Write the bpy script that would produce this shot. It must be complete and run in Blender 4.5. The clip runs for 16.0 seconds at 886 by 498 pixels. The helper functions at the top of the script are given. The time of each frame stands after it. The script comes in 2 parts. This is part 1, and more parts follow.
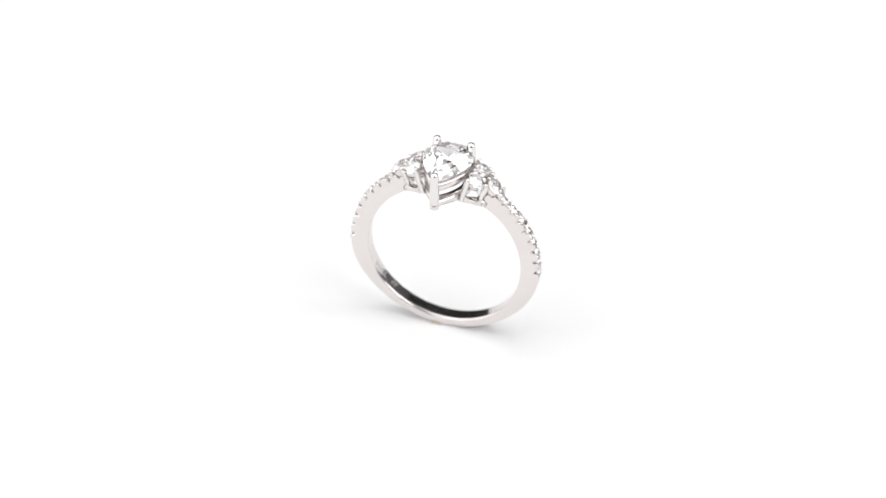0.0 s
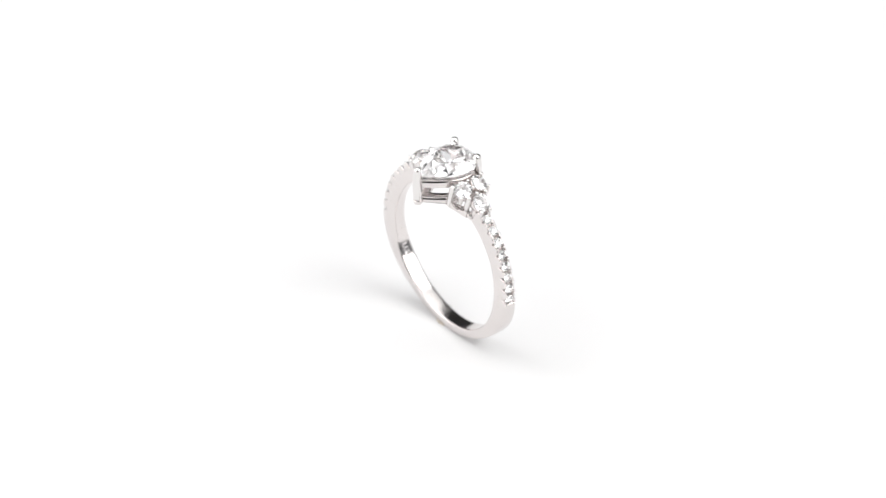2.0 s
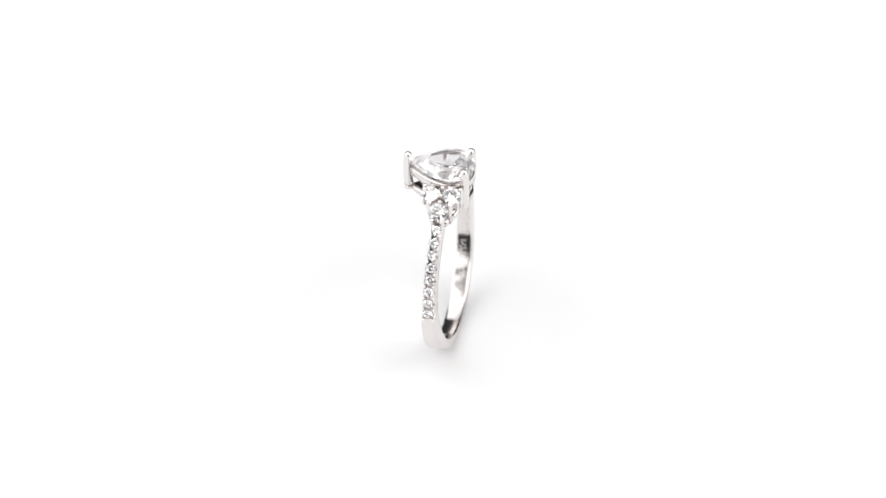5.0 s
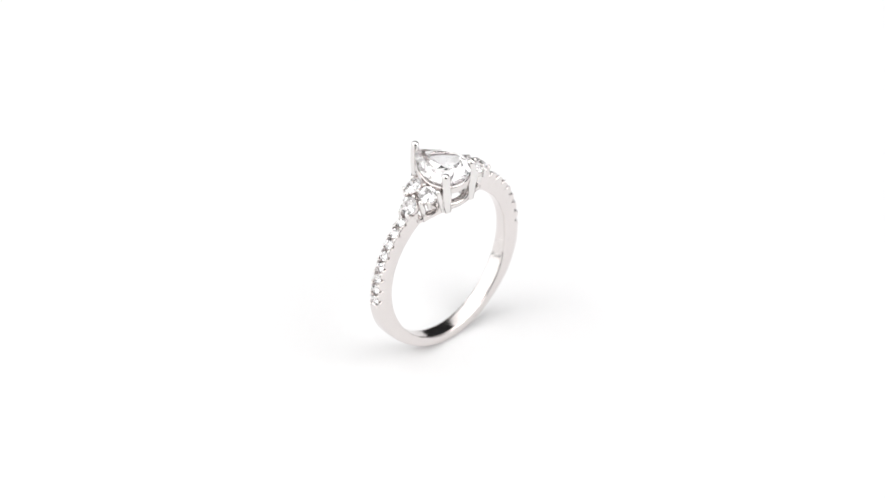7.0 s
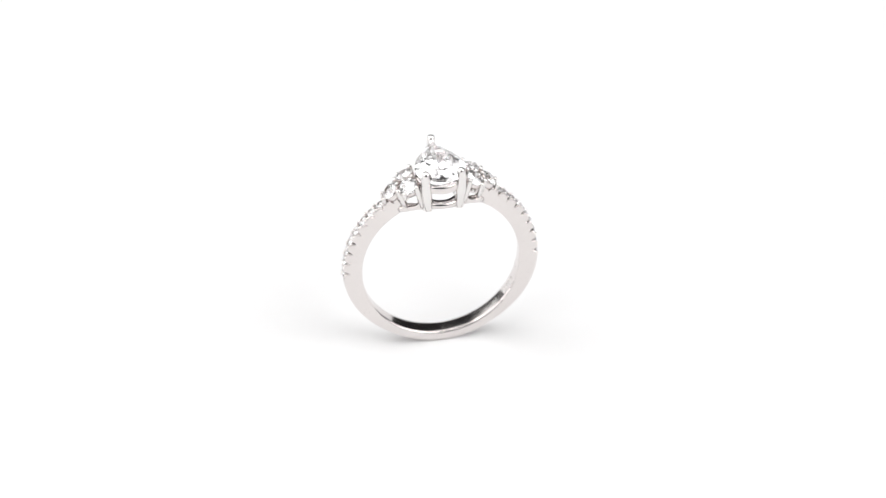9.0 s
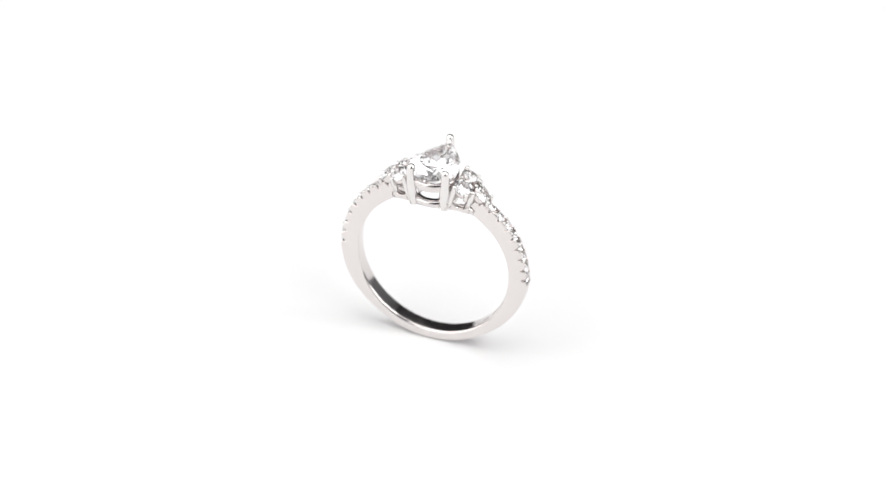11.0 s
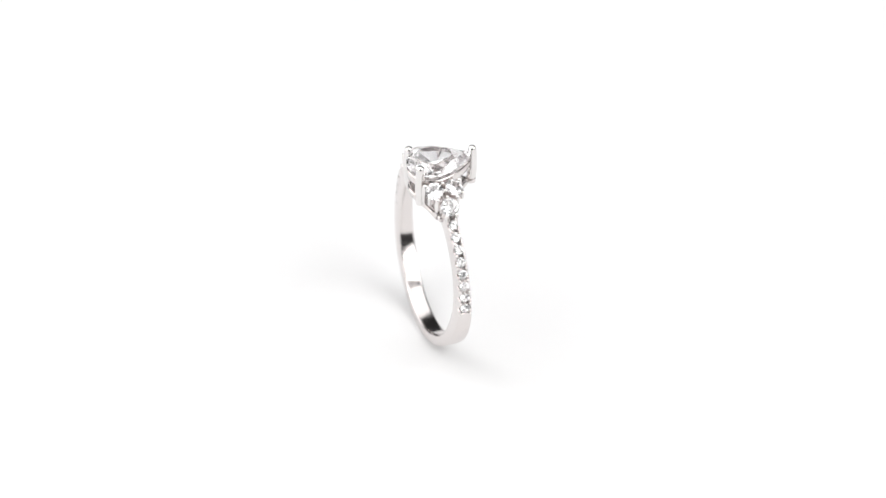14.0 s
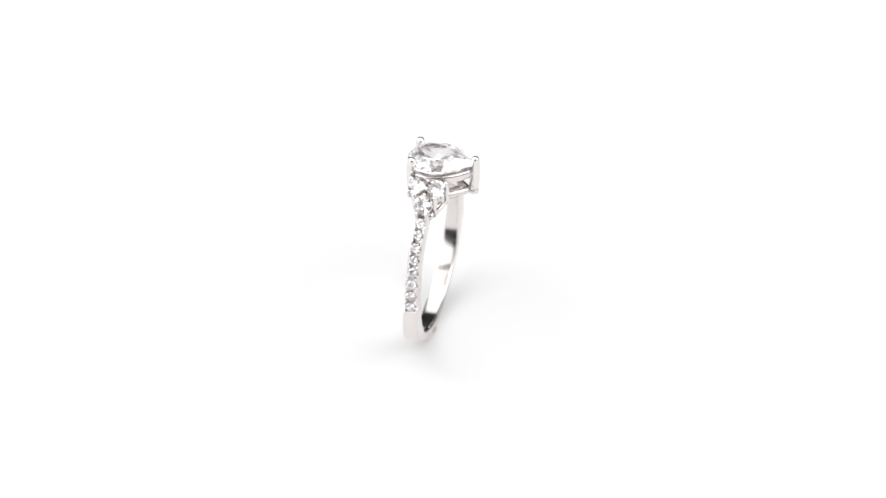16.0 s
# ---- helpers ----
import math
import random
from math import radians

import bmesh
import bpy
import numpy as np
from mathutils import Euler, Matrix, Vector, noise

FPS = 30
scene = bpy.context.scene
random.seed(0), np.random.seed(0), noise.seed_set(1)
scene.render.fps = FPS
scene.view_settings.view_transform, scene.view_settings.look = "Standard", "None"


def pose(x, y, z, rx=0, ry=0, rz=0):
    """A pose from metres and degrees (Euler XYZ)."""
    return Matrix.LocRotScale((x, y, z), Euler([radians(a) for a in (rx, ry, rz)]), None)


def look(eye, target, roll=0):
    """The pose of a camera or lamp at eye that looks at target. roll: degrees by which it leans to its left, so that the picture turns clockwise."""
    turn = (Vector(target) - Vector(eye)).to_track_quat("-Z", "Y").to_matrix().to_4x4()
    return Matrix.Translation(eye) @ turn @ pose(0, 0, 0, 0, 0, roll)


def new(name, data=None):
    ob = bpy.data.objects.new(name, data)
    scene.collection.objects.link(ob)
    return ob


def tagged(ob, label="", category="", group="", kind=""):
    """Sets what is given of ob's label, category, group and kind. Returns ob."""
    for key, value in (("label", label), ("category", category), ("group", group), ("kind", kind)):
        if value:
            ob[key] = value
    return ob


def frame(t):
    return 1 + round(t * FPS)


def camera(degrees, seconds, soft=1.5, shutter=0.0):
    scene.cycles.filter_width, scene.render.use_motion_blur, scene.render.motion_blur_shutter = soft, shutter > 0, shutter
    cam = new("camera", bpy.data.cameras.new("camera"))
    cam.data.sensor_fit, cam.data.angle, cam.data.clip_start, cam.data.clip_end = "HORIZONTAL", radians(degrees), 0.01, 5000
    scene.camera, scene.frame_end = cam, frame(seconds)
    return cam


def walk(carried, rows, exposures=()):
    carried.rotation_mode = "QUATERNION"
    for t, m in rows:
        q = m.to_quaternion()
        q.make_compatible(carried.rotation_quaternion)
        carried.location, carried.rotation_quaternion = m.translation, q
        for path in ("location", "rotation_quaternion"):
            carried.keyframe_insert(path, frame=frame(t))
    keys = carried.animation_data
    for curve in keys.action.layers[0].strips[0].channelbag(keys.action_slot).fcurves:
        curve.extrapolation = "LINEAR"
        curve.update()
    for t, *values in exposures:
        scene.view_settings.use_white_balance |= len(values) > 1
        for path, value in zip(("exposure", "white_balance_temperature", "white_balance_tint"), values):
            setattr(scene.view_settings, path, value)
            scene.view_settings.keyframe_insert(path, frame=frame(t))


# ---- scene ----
# ---- camera ----
MM = 0.001
BASE = 10.24            # mm from the ring's reference height down to the table
cam = camera(8.0, 16.0, soft=1.4)
cam.data.dof.use_dof, cam.data.dof.focus_distance, cam.data.dof.aperture_fstop = True, 0.651, 22.0
EYE = (0.000212, -0.52859, 0.40467)
TARGET = (0.000212, 0.0, 0.01024)
walk(cam, [(0.0, look(EYE, TARGET, 0.5)), (16.0, look(EYE, TARGET, 0.5))])

# ---- light ----
world = bpy.data.worlds.new("studio_world")
scene.world = world
world.use_nodes = True
world.node_tree.nodes["Background"].inputs["Color"].default_value = (0.9, 0.95, 1.0, 1)
world.node_tree.nodes["Background"].inputs["Strength"].default_value = 0.02


def softbox(name, eye, width, height, watts, spread):
    """A square-framed diffuser lamp aimed at the ring; spread is the width of its beam in degrees."""
    data = bpy.data.lights.new(name, "AREA")
    data.shape, data.size, data.size_y = "RECTANGLE", width, height
    data.energy, data.color, data.spread = watts, (1.0, 0.995, 0.99), radians(spread)
    ob = new(name, data)
    ob.matrix_world = look(eye, (0, 0, 0.01))
    return ob


softbox("softbox_left", (-0.62, -0.12, 0.41), 1.70, 0.86, 7.6, 180)
softbox("softbox_right", (0.62, -0.30, 0.60), 0.95, 0.80, 4.0, 130)
softbox("softbox_overhead", (-0.12, 0.12, 0.92), 1.20, 1.00, 3.7, 130)
scene.view_settings.exposure = 0.0
scene.cycles.max_bounces, scene.cycles.glossy_bounces, scene.cycles.transmission_bounces = 24, 16, 24


# ---- materials ----
def material(name):
    m = bpy.data.materials.new(name)
    m.use_nodes = True
    nt = m.node_tree
    return m, nt, nt.nodes["Principled BSDF"]


def link(nt, a, b):
    nt.links.new(a, b)


def noise_node(nt, scale, detail=4.0):
    co = nt.nodes.new("ShaderNodeTexCoord")
    n = nt.nodes.new("ShaderNodeTexNoise")
    n.inputs["Scale"].default_value, n.inputs["Detail"].default_value = scale, detail
    link(nt, co.outputs["Object"], n.inputs["Vector"])
    return n


def ramp(nt, src, c0, c1, p0=0.3, p1=0.7):
    r = nt.nodes.new("ShaderNodeValToRGB")
    r.color_ramp.elements[0].position, r.color_ramp.elements[0].color = p0, c0
    r.color_ramp.elements[1].position, r.color_ramp.elements[1].color = p1, c1
    link(nt, src, r.inputs["Fac"])
    return r


def metal(name, colour, rough0, rough1, relief):
    m, nt, b = material(name)
    b.inputs["Metallic"].default_value = 1.0
    fine, broad = noise_node(nt, 2600, 5), noise_node(nt, 260, 3)
    c = ramp(nt, broad.outputs["Fac"], tuple(v * 0.97 for v in colour) + (1,), colour + (1,))
    link(nt, c.outputs["Color"], b.inputs["Base Color"])
    r = ramp(nt, fine.outputs["Fac"], (rough0,) * 3 + (1,), (rough1,) * 3 + (1,))
    link(nt, r.outputs["Color"], b.inputs["Roughness"])
    mix = nt.nodes.new("ShaderNodeMath")
    mix.operation = "MULTIPLY_ADD"
    mix.inputs[1].default_value = 0.25
    link(nt, fine.outputs["Fac"], mix.inputs[0])
    link(nt, broad.outputs["Fac"], mix.inputs[2])
    bump = nt.nodes.new("ShaderNodeBump")
    bump.inputs["Strength"].default_value, bump.inputs["Distance"].default_value = relief, 0.00003
    link(nt, mix.outputs[0], bump.inputs["Height"])
    link(nt, bump.outputs["Normal"], b.inputs["Normal"])
    return m


SILVER = metal("rhodium_silver", (0.748, 0.708, 0.697), 0.10, 0.17, 0.25)
BRIGHT = metal("polished_silver", (0.78, 0.76, 0.75), 0.015, 0.035, 0.04)
STAMP = metal("stamped_silver", (0.86, 0.84, 0.83), 0.3, 0.45, 0.5)


def gem(name, ior, tint):
    m, nt, b = material(name)
    b.inputs["Base Color"].default_value = tint
    b.inputs["Transmission Weight"].default_value = 1.0
    b.inputs["IOR"].default_value = ior
    b.inputs["Roughness"].default_value = 0.0
    return m


GEM = gem("cubic_zirconia", 2.1, (0.992, 0.988, 1.0, 1))
SMALL_GEM = gem("small_cubic_zirconia", 2.15, (0.995, 0.992, 1.0, 1))


def plain(name, c0, c1, rough, scale, relief=0.2, distance=0.0002):
    m, nt, b = material(name)
    n, g = noise_node(nt, scale, 4), noise_node(nt, scale * 14, 5)
    c = ramp(nt, n.outputs["Fac"], c0 + (1,), c1 + (1,))
    link(nt, c.outputs["Color"], b.inputs["Base Color"])
    b.inputs["Roughness"].default_value = rough
    bump = nt.nodes.new("ShaderNodeBump")
    bump.inputs["Strength"].default_value, bump.inputs["Distance"].default_value = relief, distance
    link(nt, g.outputs["Fac"], bump.inputs["Height"])
    link(nt, bump.outputs["Normal"], b.inputs["Normal"])
    return m


TABLE = plain("white_acrylic", (0.79, 0.79, 0.80), (0.82, 0.82, 0.82), 0.55, 9, 0.05, 0.0001)
WALL = plain("black_studio_wall", (0.034, 0.034, 0.035), (0.046, 0.046, 0.048), 0.9, 3)
# grey for one unseen wall, so the inner band mirrors mid-grey
WALL_GREY = plain("grey_reflector_wall", (0.44, 0.45, 0.47), (0.48, 0.49, 0.51), 0.9, 3)
CEILING = plain("dark_studio_ceiling", (0.20, 0.20, 0.203), (0.23, 0.23, 0.233), 0.9, 3)
PUTTY = plain("mounting_putty", (0.50, 0.44, 0.36), (0.62, 0.56, 0.48), 0.45, 900, 0.5, 0.00005)


# ---- mesh helpers (all in millimetres, scaled when linked) ----
def to_mesh(name, bm, mat, smooth=True, scale=MM):
    bmesh.ops.recalc_face_normals(bm, faces=bm.faces)
    bmesh.ops.scale(bm, vec=(scale,) * 3, verts=bm.verts)
    me = bpy.data.meshes.new(name)
    for f in bm.faces:
        f.smooth = smooth
    bm.to_mesh(me)
    bm.free()
    me.materials.append(mat)
    return me


def part(name, bm, mat, parent, label="", smooth=True):
    ob = new(name, to_mesh(name, bm, mat, smooth))
    ob.parent = parent
    return tagged(ob, label=label)


def twin(name, me, parent, m, label=""):
    """A piece that shares its mesh with its like, at the pose m within its thing."""
    ob = new(name, me)
    ob.parent = parent
    ob.matrix_basis = m
    return tagged(ob, label=label)


def slab(name, x0, x1, y0, y1, z0, z1, mat, label):
    bm = bmesh.new()
    bmesh.ops.create_cube(bm, size=1)
    bmesh.ops.scale(bm, vec=(x1 - x0, y1 - y0, z1 - z0), verts=bm.verts)
    bmesh.ops.translate(bm, vec=((x0 + x1) / 2, (y0 + y1) / 2, (z0 + z1) / 2), verts=bm.verts)
    ob = new(name, to_mesh(name, bm, mat, False, 1.0))
    return tagged(ob, label=label, category=name.split("_")[0], kind="structure")


def loft(bm, rings, closed=False, caps=True):
    """Skins a list of closed rings of points."""
    vs = [[bm.verts.new(p) for p in ring] for ring in rings]
    n = len(vs[0])
    pairs = list(zip(vs, vs[1:])) + ([(vs[-1], vs[0])] if closed else [])
    for a, b in pairs:
        for i in range(n):
            j = (i + 1) % n
            bm.faces.new((a[i], a[j], b[j], b[i]))
    if caps and not closed:
        bm.faces.new(vs[0][::-1])
        bm.faces.new(vs[-1])
    return bm


def frame_of(d):
    d = Vector(d).normalized()
    u = d.orthogonal().normalized()
    return d, u, d.cross(u)


def post(points, radii, sides=16, dome=1.0):
    """A rod through the points with a domed end at its last point and a softened start."""
    pts = [Vector(p) for p in points]
    d, u, v = frame_of(pts[-1] - pts[0])
    rings = []

    def ring(c, r):
        rings.append([c + u * (r * math.cos(2 * math.pi * k / sides)) + v * (r * math.sin(2 * math.pi * k / sides)) for k in range(sides)])

    ring(pts[0], radii[0] * 0.75)
    ring(pts[0] + d * radii[0] * 0.2, radii[0])
    for p, r in zip(pts[1:], radii[1:]):
        ring(p, r)
    r = radii[-1]
    for k in range(1, 6):
        a = math.radians(18 * k - 2)
        ring(pts[-1] + d * r * dome * math.sin(a), max(r * math.cos(a), r * 0.03))
    return loft(bmesh.new(), rings)


def rod(points, r, sides=10):
    """A bar of even thickness that follows the points."""
    pts = [Vector(p) for p in points]
    rings = []
    for i, p in enumerate(pts):
        t = (pts[min(i + 1, len(pts) - 1)] - pts[max(i - 1, 0)]).normalized()
        u = Vector((0, 0, 1)).cross(t)
        u = (u if u.length > 0.05 else Vector((1, 0, 0))).normalized()
        v = t.cross(u)
        rings.append([p + u * (r * math.cos(2 * math.pi * k / sides)) + v * (r * math.sin(2 * math.pi * k / sides)) for k in range(sides)])
    return loft(bmesh.new(), rings)


# ---- the place ----
slab("table_surface", -1.3, 1.3, -1.3, 1.3, -0.04, 0.0, TABLE, "smooth white tabletop under the turning ring")
# walls and ceiling stay unseen; their tones are set for the reflections
slab("wall_north", -1.4, 1.4, 1.3, 1.4, -0.04, 1.2, WALL, "plain matt black studio wall")
slab("wall_south", -1.4, 1.4, -1.4, -1.3, -0.04, 1.2, WALL, "plain matt black studio wall")
slab("wall_east", 1.3, 1.4, -1.3, 1.3, -0.04, 1.2, WALL_GREY, "unseen matt grey wall, toned for the band's reflection")
slab("wall_west", -1.4, -1.3, -1.3, 1.3, -0.04, 1.2, WALL, "plain matt black studio wall")
slab("ceiling", -1.4, 1.4, -1.4, 1.4, 1.2, 1.25, CEILING, "plain matt dark grey studio ceiling")

# ---- the ring ----
ZC = BASE - 0.82        # height of the finger hole's centre
RI = 8.33               # radius of the finger hole
HW = 0.70               # half the width of the shank beside the lowest small stone
ring = tagged(new("ring"), "polished silver engagement ring with a pear-cut clear stone", "ring")


def smooth01(x):
    x = min(1.0, max(0.0, x))
    return x * x * (3 - 2 * x)


def shift_y(z):
    """The lower half of the shank is bent slightly out of the plane of its top."""
    return 0.5 * max(0.0, (BASE - 0.6 - z) / 9.0) ** 1.3


def on_ring(deg, rho, y):
    a = math.radians(deg)
    z = ZC + rho * math.sin(a)
    return Vector((rho * math.cos(a), y + shift_y(z), z))


RISE = 0.14             # growth of the shank towards the shoulders
STEP = 7.27             # degrees between two small stones
PAVE = [1.6 + STEP * k for k in range(8)]      # angles of the small stones above the horizontal
TOP_END = 63.0


def section(deg):
    """The shank's cross-section at an angle, as (y, radius) points."""
    a = deg if deg <= 90 else 180 - deg        # the two sides are alike
    a = a if a >= -90 else -180 - a
    outer = 10.33 - 0.91 * smooth01(-a / 62.0) + RISE * smooth01(a / 55.0)
    w = HW - 0.08 * smooth01(a / 25) + 0.19 * smooth01((8 - a) / 45)
    if a > -1.6:
        k = (a - PAVE[0]) / STEP
        scallop = 0.5 + 0.5 * math.cos(2 * math.pi * k)
        edge = 1 - smooth01((a + 1.6) / 0.8)
        top = outer - 0.02 - 0.5 * scallop ** 7 * (1 - edge)
        floor = 9.5 + (outer - 9.5) * edge
    else:
        top, floor = outer - 0.05, outer
    b = 0.1
    half = [(0.0, RI), (w - 0.26, RI), (w - 0.22, RI + 0.002), (w - 0.1, RI + 0.035), (w - 0.03, RI + 0.10), (w, RI + 0.22),
            (w, top - b - 0.06), (w - 0.03, top - 0.05), (w - b, top), (w - 0.19, top + 0.005), (w - 0.25, min(floor, top) if a > -1.6 else top + 0.025), (0.0, floor)]
    return half + [(-y, r) for y, r in half[-2:0:-1]]


def shank():
    rings, deg = [], TOP_END
    while deg >= -180 - TOP_END - 1e-6:
        rings.append([on_ring(deg, r, y) for y, r in section(deg)])
        deg -= 0.25 if -4 < deg or deg < -176 else 1.0
    return loft(bmesh.new(), rings)


band = part("shank", shank(), SILVER, ring, "polished silver shank with channelled shoulders")


def facets(points, mat, name, scale=MM):
    bm = bmesh.new()
    for p in points:
        bm.verts.new(p)
    bmesh.ops.convex_hull(bm, input=bm.verts)
    loose = [v for v in bm.verts if not v.link_faces]
    bmesh.ops.delete(bm, geom=loose, context="VERTS")
    bmesh.ops.dissolve_limit(bm, angle_limit=radians(0.6), verts=bm.verts, edges=bm.edges)
    return to_mesh(name, bm, mat, False, scale)


def circle(r, z, n, off=0.0):
    return [(r * math.cos(2 * math.pi * (k + off) / n), r * math.sin(2 * math.pi * (k + off) / n), z) for k in range(n)]


def brilliant(name, r):
    """A round brilliant cut with its girdle at z 0."""
    pts = circle(r, 0.03 * r, 16) + circle(r, -0.03 * r, 16) + circle(0.56 * r, 0.31 * r, 8, 0.5) + circle(0.80 * r, 0.205 * r, 8)
    pts += circle(0.46 * r, -0.50 * r, 8, 0.5) + [(0, 0, -0.86 * r)]
    return facets(pts, SMALL_GEM, name)


def pear(s, n_round=14, n_side=9):
    """The outline of the pear cut, scaled by s about its round end's centre."""
    pts = []
    for k in range(n_round + 1):
        a = math.pi * k / n_round
        pts.append((2.64 * math.cos(a), 2.52 * math.sin(a)))
    for sx in (-1, 1):
        side = []
        for k in range(1, n_side + 1):
            u = k / n_side
            side.append((sx * 2.64 * (1 - u ** 1.8) ** 0.97, -4.62 * u))
        pts += side if sx < 0 else side[:-1][::-1]
    return [(x * s, 0.3 + y * s) for x, y in pts]


GIRDLE = BASE + 11.2


def pear_stone():
    z = GIRDLE
    rim = pear(1.0, 16, 10)
    pts = [(x, y, z + 0.05) for x, y in rim] + [(x, y, z - 0.05) for x, y in rim]
    table = pear(0.60, 8, 5)[::2]
    pts += [(x, y, z + 0.82) for x, y in table]
    mid = pear(0.82, 8, 5)[1::2]
    pts += [(x, y, z + 0.5) for x, y in mid]
    low = pear(0.46, 8, 5)[1::2]
    pts += [(x, y, z - 1.22) for x, y in low]
    pts += [(0, 0.2, z - 2.1), (0, -0.5, z - 2.02)]
    return pts


centre = new("centre_stone", facets(pear_stone(), GEM, "centre_stone"))
centre.parent = ring
tagged(centre, "clear pear-cut cubic zirconia")


def pear_rail(s_out, s_in, z0, z1, sag=0.0):
    rings = []
    a, b = pear(s_out, 20, 14), pear(s_in, 20, 14)
    bv = min(0.1, (z1 - z0) * 0.25)
    for (xo, yo), (xi, yi) in zip(a, b):
        d = -sag * (xo / 2.5) ** 2
        mx, my = xo + (xi - xo) * 0.25, yo + (yi - yo) * 0.25
        rings.append([(xo, yo, z0 + bv + d), (xo, yo, z1 - bv), (mx, my, z1), (xi, yi, z1), (xi, yi, z0 + d), (mx, my, z0 + d)])
    return loft(bmesh.new(), rings, closed=True)


part("gallery_rail", pear_rail(0.97, 0.80, BASE + 9.62, BASE + 10.55), SILVER, ring, "thin silver rail below the stone")
part("gallery_rail", pear_rail(0.93, 0.62, BASE + 7.66, BASE + 8.32, 0.4), SILVER, ring, "thin silver base rail of the basket")

# the three large claws
part("prong_foot", post([(0, -4.12, BASE + 7.68), (0, -4.16, BASE + 8.18)], [0.49, 0.50], dome=0.12), SILVER, ring)
part("prong", post([(0, -4.17, BASE + 8.26), (0, -4.26, BASE + 9.6), (0, -4.30, BASE + 11.2), (0, -4.26, BASE + 11.84)], [0.53, 0.52, 0.46, 0.43], dome=0.9), BRIGHT, ring, "round-tipped silver claw at the stone's point")
for sx in (-1, 1):
    part("prong", post([(sx * 1.62, 1.86, BASE + 7.35), (sx * 1.80, 2.02, BASE + 9.6), (sx * 1.90, 2.08, BASE + 11.1), (sx * 1.86, 2.02, BASE + 11.84)], [0.58, 0.57, 0.48, 0.45], dome=0.9), BRIGHT, ring, "round-tipped silver claw")

# shoulder clusters of three round stones
SIDE_ME = brilliant("side_stone", 0.99)
CLUSTER = [((3.55, -1.07, 10.04), (0.42, -0.30, 0.86)), ((3.52, 1.07, 10.02), (0.42, 0.30, 0.86)), ((5.25, 0.0, 8.97), (0.78, 0.0, 0.63))]


def facing(p, n, spin=0.0):
    turn = Vector(n).to_track_quat("Z", "Y").to_matrix().to_4x4()
    return Matrix.Translation(Vector(p) * MM) @ turn @ pose(0, 0, 0, 0, 0, spin)


def cup():
    rings = []
    prof = [(0.95, -0.04), (0.98, -0.14), (0.96, -0.5), (0.90, -0.82), (0.75, -0.80), (0.80, -0.45), (0.87, -0.10)]
    n = 24
    for k in range(n):
        a = 2 * math.pi * k / n
        rings.append([(r * math.cos(a), r * math.sin(a), z) for r, z in prof])
    return loft(bmesh.new(), rings, closed=True)


CUP_ME = to_mesh("stone_cup", cup(), SILVER)
for sx in (1, -1):
    for i, (p, n) in enumerate(CLUSTER):
        q = facing((sx * p[0], p[1], BASE + p[2]), (sx * n[0], n[1], n[2]), 13 * i)
        twin("side_stone", SIDE_ME, ring, q, "small round clear stone")
        twin("stone_cup", CUP_ME, ring, q)
    m = lambda x, y, z: (sx * x, y, BASE + z)
    for sy in (-1, 1):
        # two tall claws outside each upper stone, and one beside the lower stone
        part("claw", post([m(2.1, sy * 1.72, 7.55), m(2.68, sy * 1.86, 9.8), m(2.82, sy * 1.86, 10.3)], [0.33, 0.31, 0.27]), BRIGHT, ring)
        part("claw", post([m(3.6, sy * 0.74, 6.95), m(4.33, sy * 1.0, 8.85), m(4.55, sy * 1.08, 9.5)], [0.37, 0.35, 0.29]), BRIGHT, ring)
        part("claw", post([m(3.95, sy * 1.75, 8.8), m(4.10, sy * 1.80, 9.6)], [0.22, 0.22]), BRIGHT, ring)
        # a thin wall with a U-shaped cut under the upper stone, between its two claws
        wall = []
        for k in range(17):
            u = k / 16
            x, y = 2.35 + 1.75 * u, 1.80 - 0.85 * u
            low = -0.82 + math.sqrt(8.62 ** 2 - x * x)
            top = low + 0.45 + (0.95 - 0.2 * u) * abs(2 * u - 1) ** 3.0
            wall.append([m(x, sy * (y + d), z) for d, z in ((-0.15, low), (0.13, low), (0.17, low + 0.06), (0.17, top - 0.06), (0.11, top), (-0.15, top))])
        part("gallery_wall", loft(bmesh.new(), wall), SILVER, ring)
        # base bar along the finger hole, from the shoulder to the basket
        pts = []
        for k in range(9):
            a = 60 + k * 2.2
            x, z = 8.76 * math.cos(math.radians(a)), -0.82 + 8.76 * math.sin(math.radians(a))
            pts.append(m(x, sy * (0.50 + 0.22 * min(1, k / 2) + 0.95 * smooth01((k - 2.5) / 5.0)), z))
        part("base_bar", rod(pts, 0.33, 12), SILVER, ring)
    part("claw", post([m(4.35, 0.0, 8.2), m(4.50, 0.0, 9.72)], [0.22, 0.23]), BRIGHT, ring)
    part("claw", post([m(3.75, 0.0, 8.6), m(3.86, 0.0, 10.1)], [0.22, 0.22]), BRIGHT, ring)
    part("claw", post([m(2.85, 0.0, 8.9), m(2.95, 0.0, 10.4)], [0.22, 0.22]), BRIGHT, ring)
    for sy in (-1, 1):
        part("claw", post([m(5.85, sy * 0.42, 7.6), m(5.98, sy * 0.55, 8.35)], [0.22, 0.23]), BRIGHT, ring)

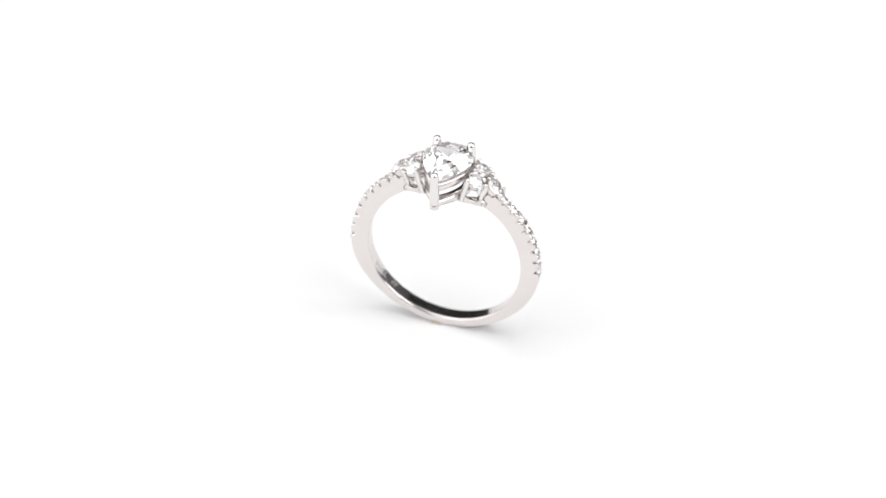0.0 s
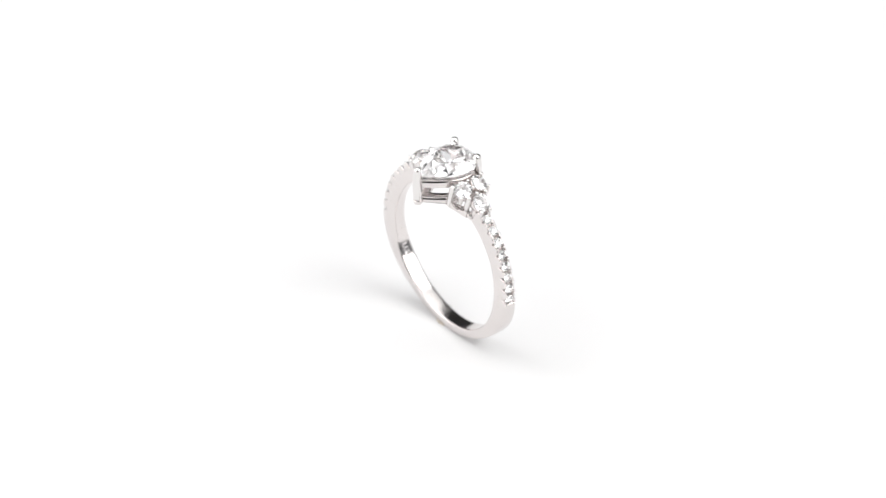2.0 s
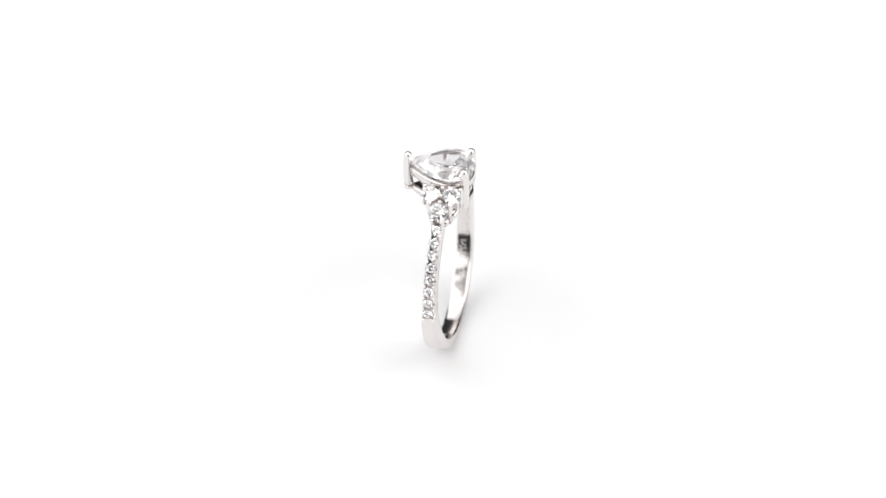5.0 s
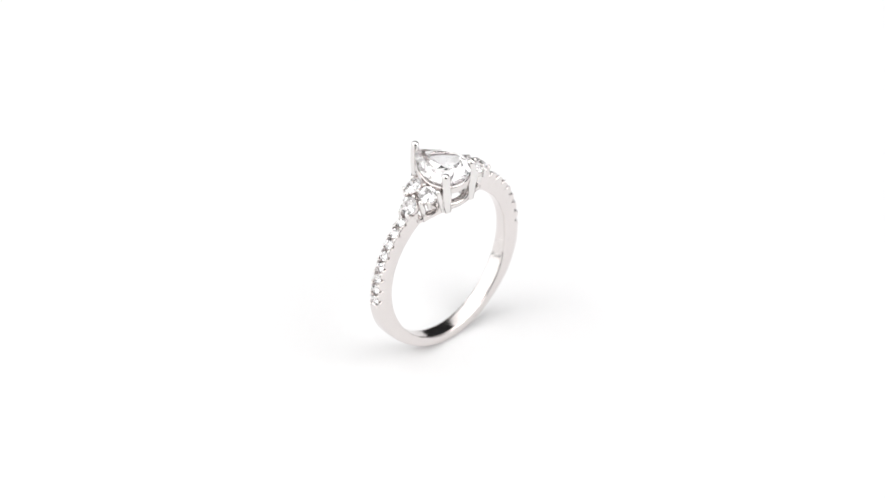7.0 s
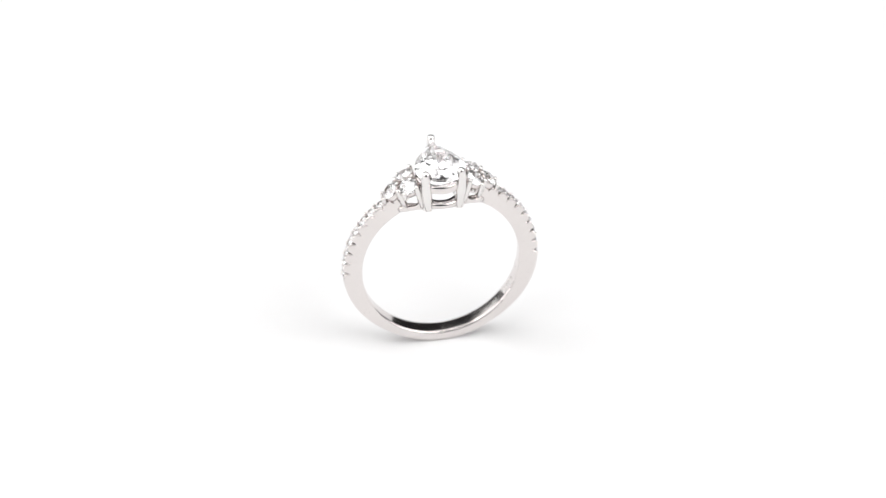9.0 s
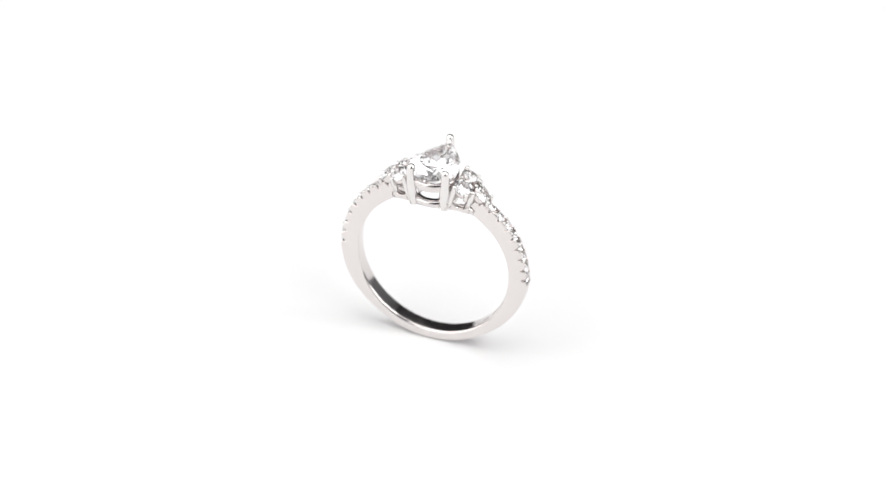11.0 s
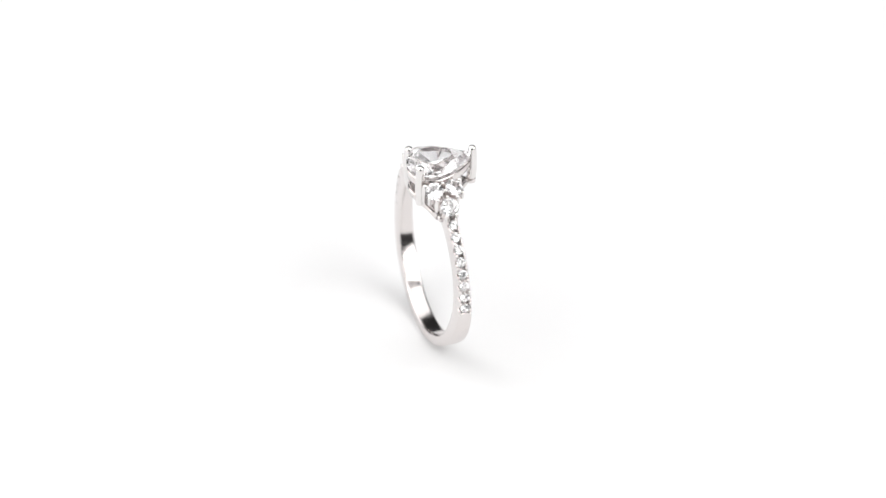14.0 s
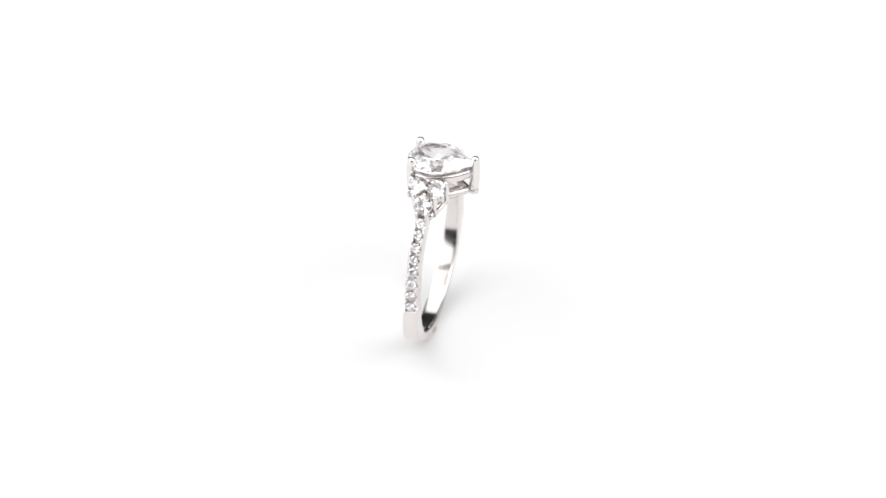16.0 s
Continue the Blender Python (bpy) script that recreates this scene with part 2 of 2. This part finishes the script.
# rows of small stones along the shoulders, with their grains
PAVE_ME = brilliant("pave_stone", 0.51)
BEAD_ME = to_mesh("bead", post([(0, 0, -0.5), (0, 0, 0.0)], [0.17, 0.16], 10), BRIGHT)
for sx in (1, -1):
    for k, deg in enumerate(PAVE):
        a = deg if sx > 0 else 180 - deg
        n = (math.cos(math.radians(a)), 0, math.sin(math.radians(a)))
        twin("pave_stone", PAVE_ME, band, facing(on_ring(a, 10.2 + RISE * smooth01(deg / 55), 0), n, 17 * k), "tiny round clear stone")
    for k in range(len(PAVE) + 1):
        deg = PAVE[0] + STEP * (k - 0.5)
        if deg > 57:
            continue
        a = deg if sx > 0 else 180 - deg
        n = (math.cos(math.radians(a)), 0, math.sin(math.radians(a)))
        for sy in (-1, 1):
            twin("bead", BEAD_ME, band, facing(on_ring(a, 10.3 + RISE * smooth01(deg / 55), sy * (0.50 - 0.06 * smooth01(deg / 25))), n))

# unreadable hallmark inside the shank: plain raised bars in two groups and one lone mark
def hallmark(deg, y, long, wide, lean):
    """A worn bar; long runs across the shank, wide along it, in millimetres."""
    bm = bmesh.new()
    bmesh.ops.create_cube(bm, size=1)
    bmesh.ops.scale(bm, vec=(0.08, long, wide), verts=bm.verts)
    bmesh.ops.bevel(bm, geom=bm.edges[:], offset=0.03, segments=2)
    a = math.radians(deg)
    bmesh.ops.transform(bm, matrix=Matrix.Translation(on_ring(deg, RI - 0.01, y)) @ Matrix.Rotation(-a, 4, "Y") @ Matrix.Rotation(radians(lean), 4, "X"), verts=bm.verts)
    part("hallmark", bm, STAMP, band, "worn stamped mark", False)


marks = random.Random(4)
for start, count in ((203.5, 5), (224.0, 2)):
    for k in range(count):
        deg = start + 3.0 * k
        hallmark(deg, marks.uniform(-0.02, 0.12), marks.uniform(0.5, 0.7), 0.12, marks.uniform(-20, 20))
        hallmark(deg + 1.3, 0.25 * marks.choice((-1, 1)), 0.16, marks.uniform(0.2, 0.3), marks.uniform(-10, 10))
hallmark(190.6, 0.25, 0.35, 0.12, 25)


# a dab of putty that holds the ring upright
def putty():
    bm = bmesh.new()
    bmesh.ops.create_icosphere(bm, subdivisions=3, radius=1)
    for v in bm.verts:
        n = 1 + 0.18 * noise.noise(v.co * 1.7)
        v.co = Vector((v.co.x * 0.70 * n, v.co.y * 0.27 * n, max(0.0, v.co.z * 0.11 * n)))
    return bm


dab = tagged(new("putty_dab", to_mesh("putty_dab", putty(), PUTTY)), "small dab of pale putty at the ring's foot", "putty")


# ---- what moves ----
def motions():
    turn0, rate = -18.47, -16.572     # degrees, degrees per second
    seat = pose(0.30 * MM, 0.795 * MM, BASE * MM, 0, 0.5, 0) @ pose(0, 0, -BASE * MM)
    dab_seat = pose(-0.55 * MM, (0.795 - 0.22) * MM, 0)
    times = [0.5 * k for k in range(33)]
    walk(ring, [(t, pose(0, 0, 0, 0, 0, turn0 + rate * t) @ seat) for t in times])
    walk(dab, [(t, pose(0, 0, 0, 0, 0, turn0 + rate * t) @ dab_seat) for t in times])


motions()
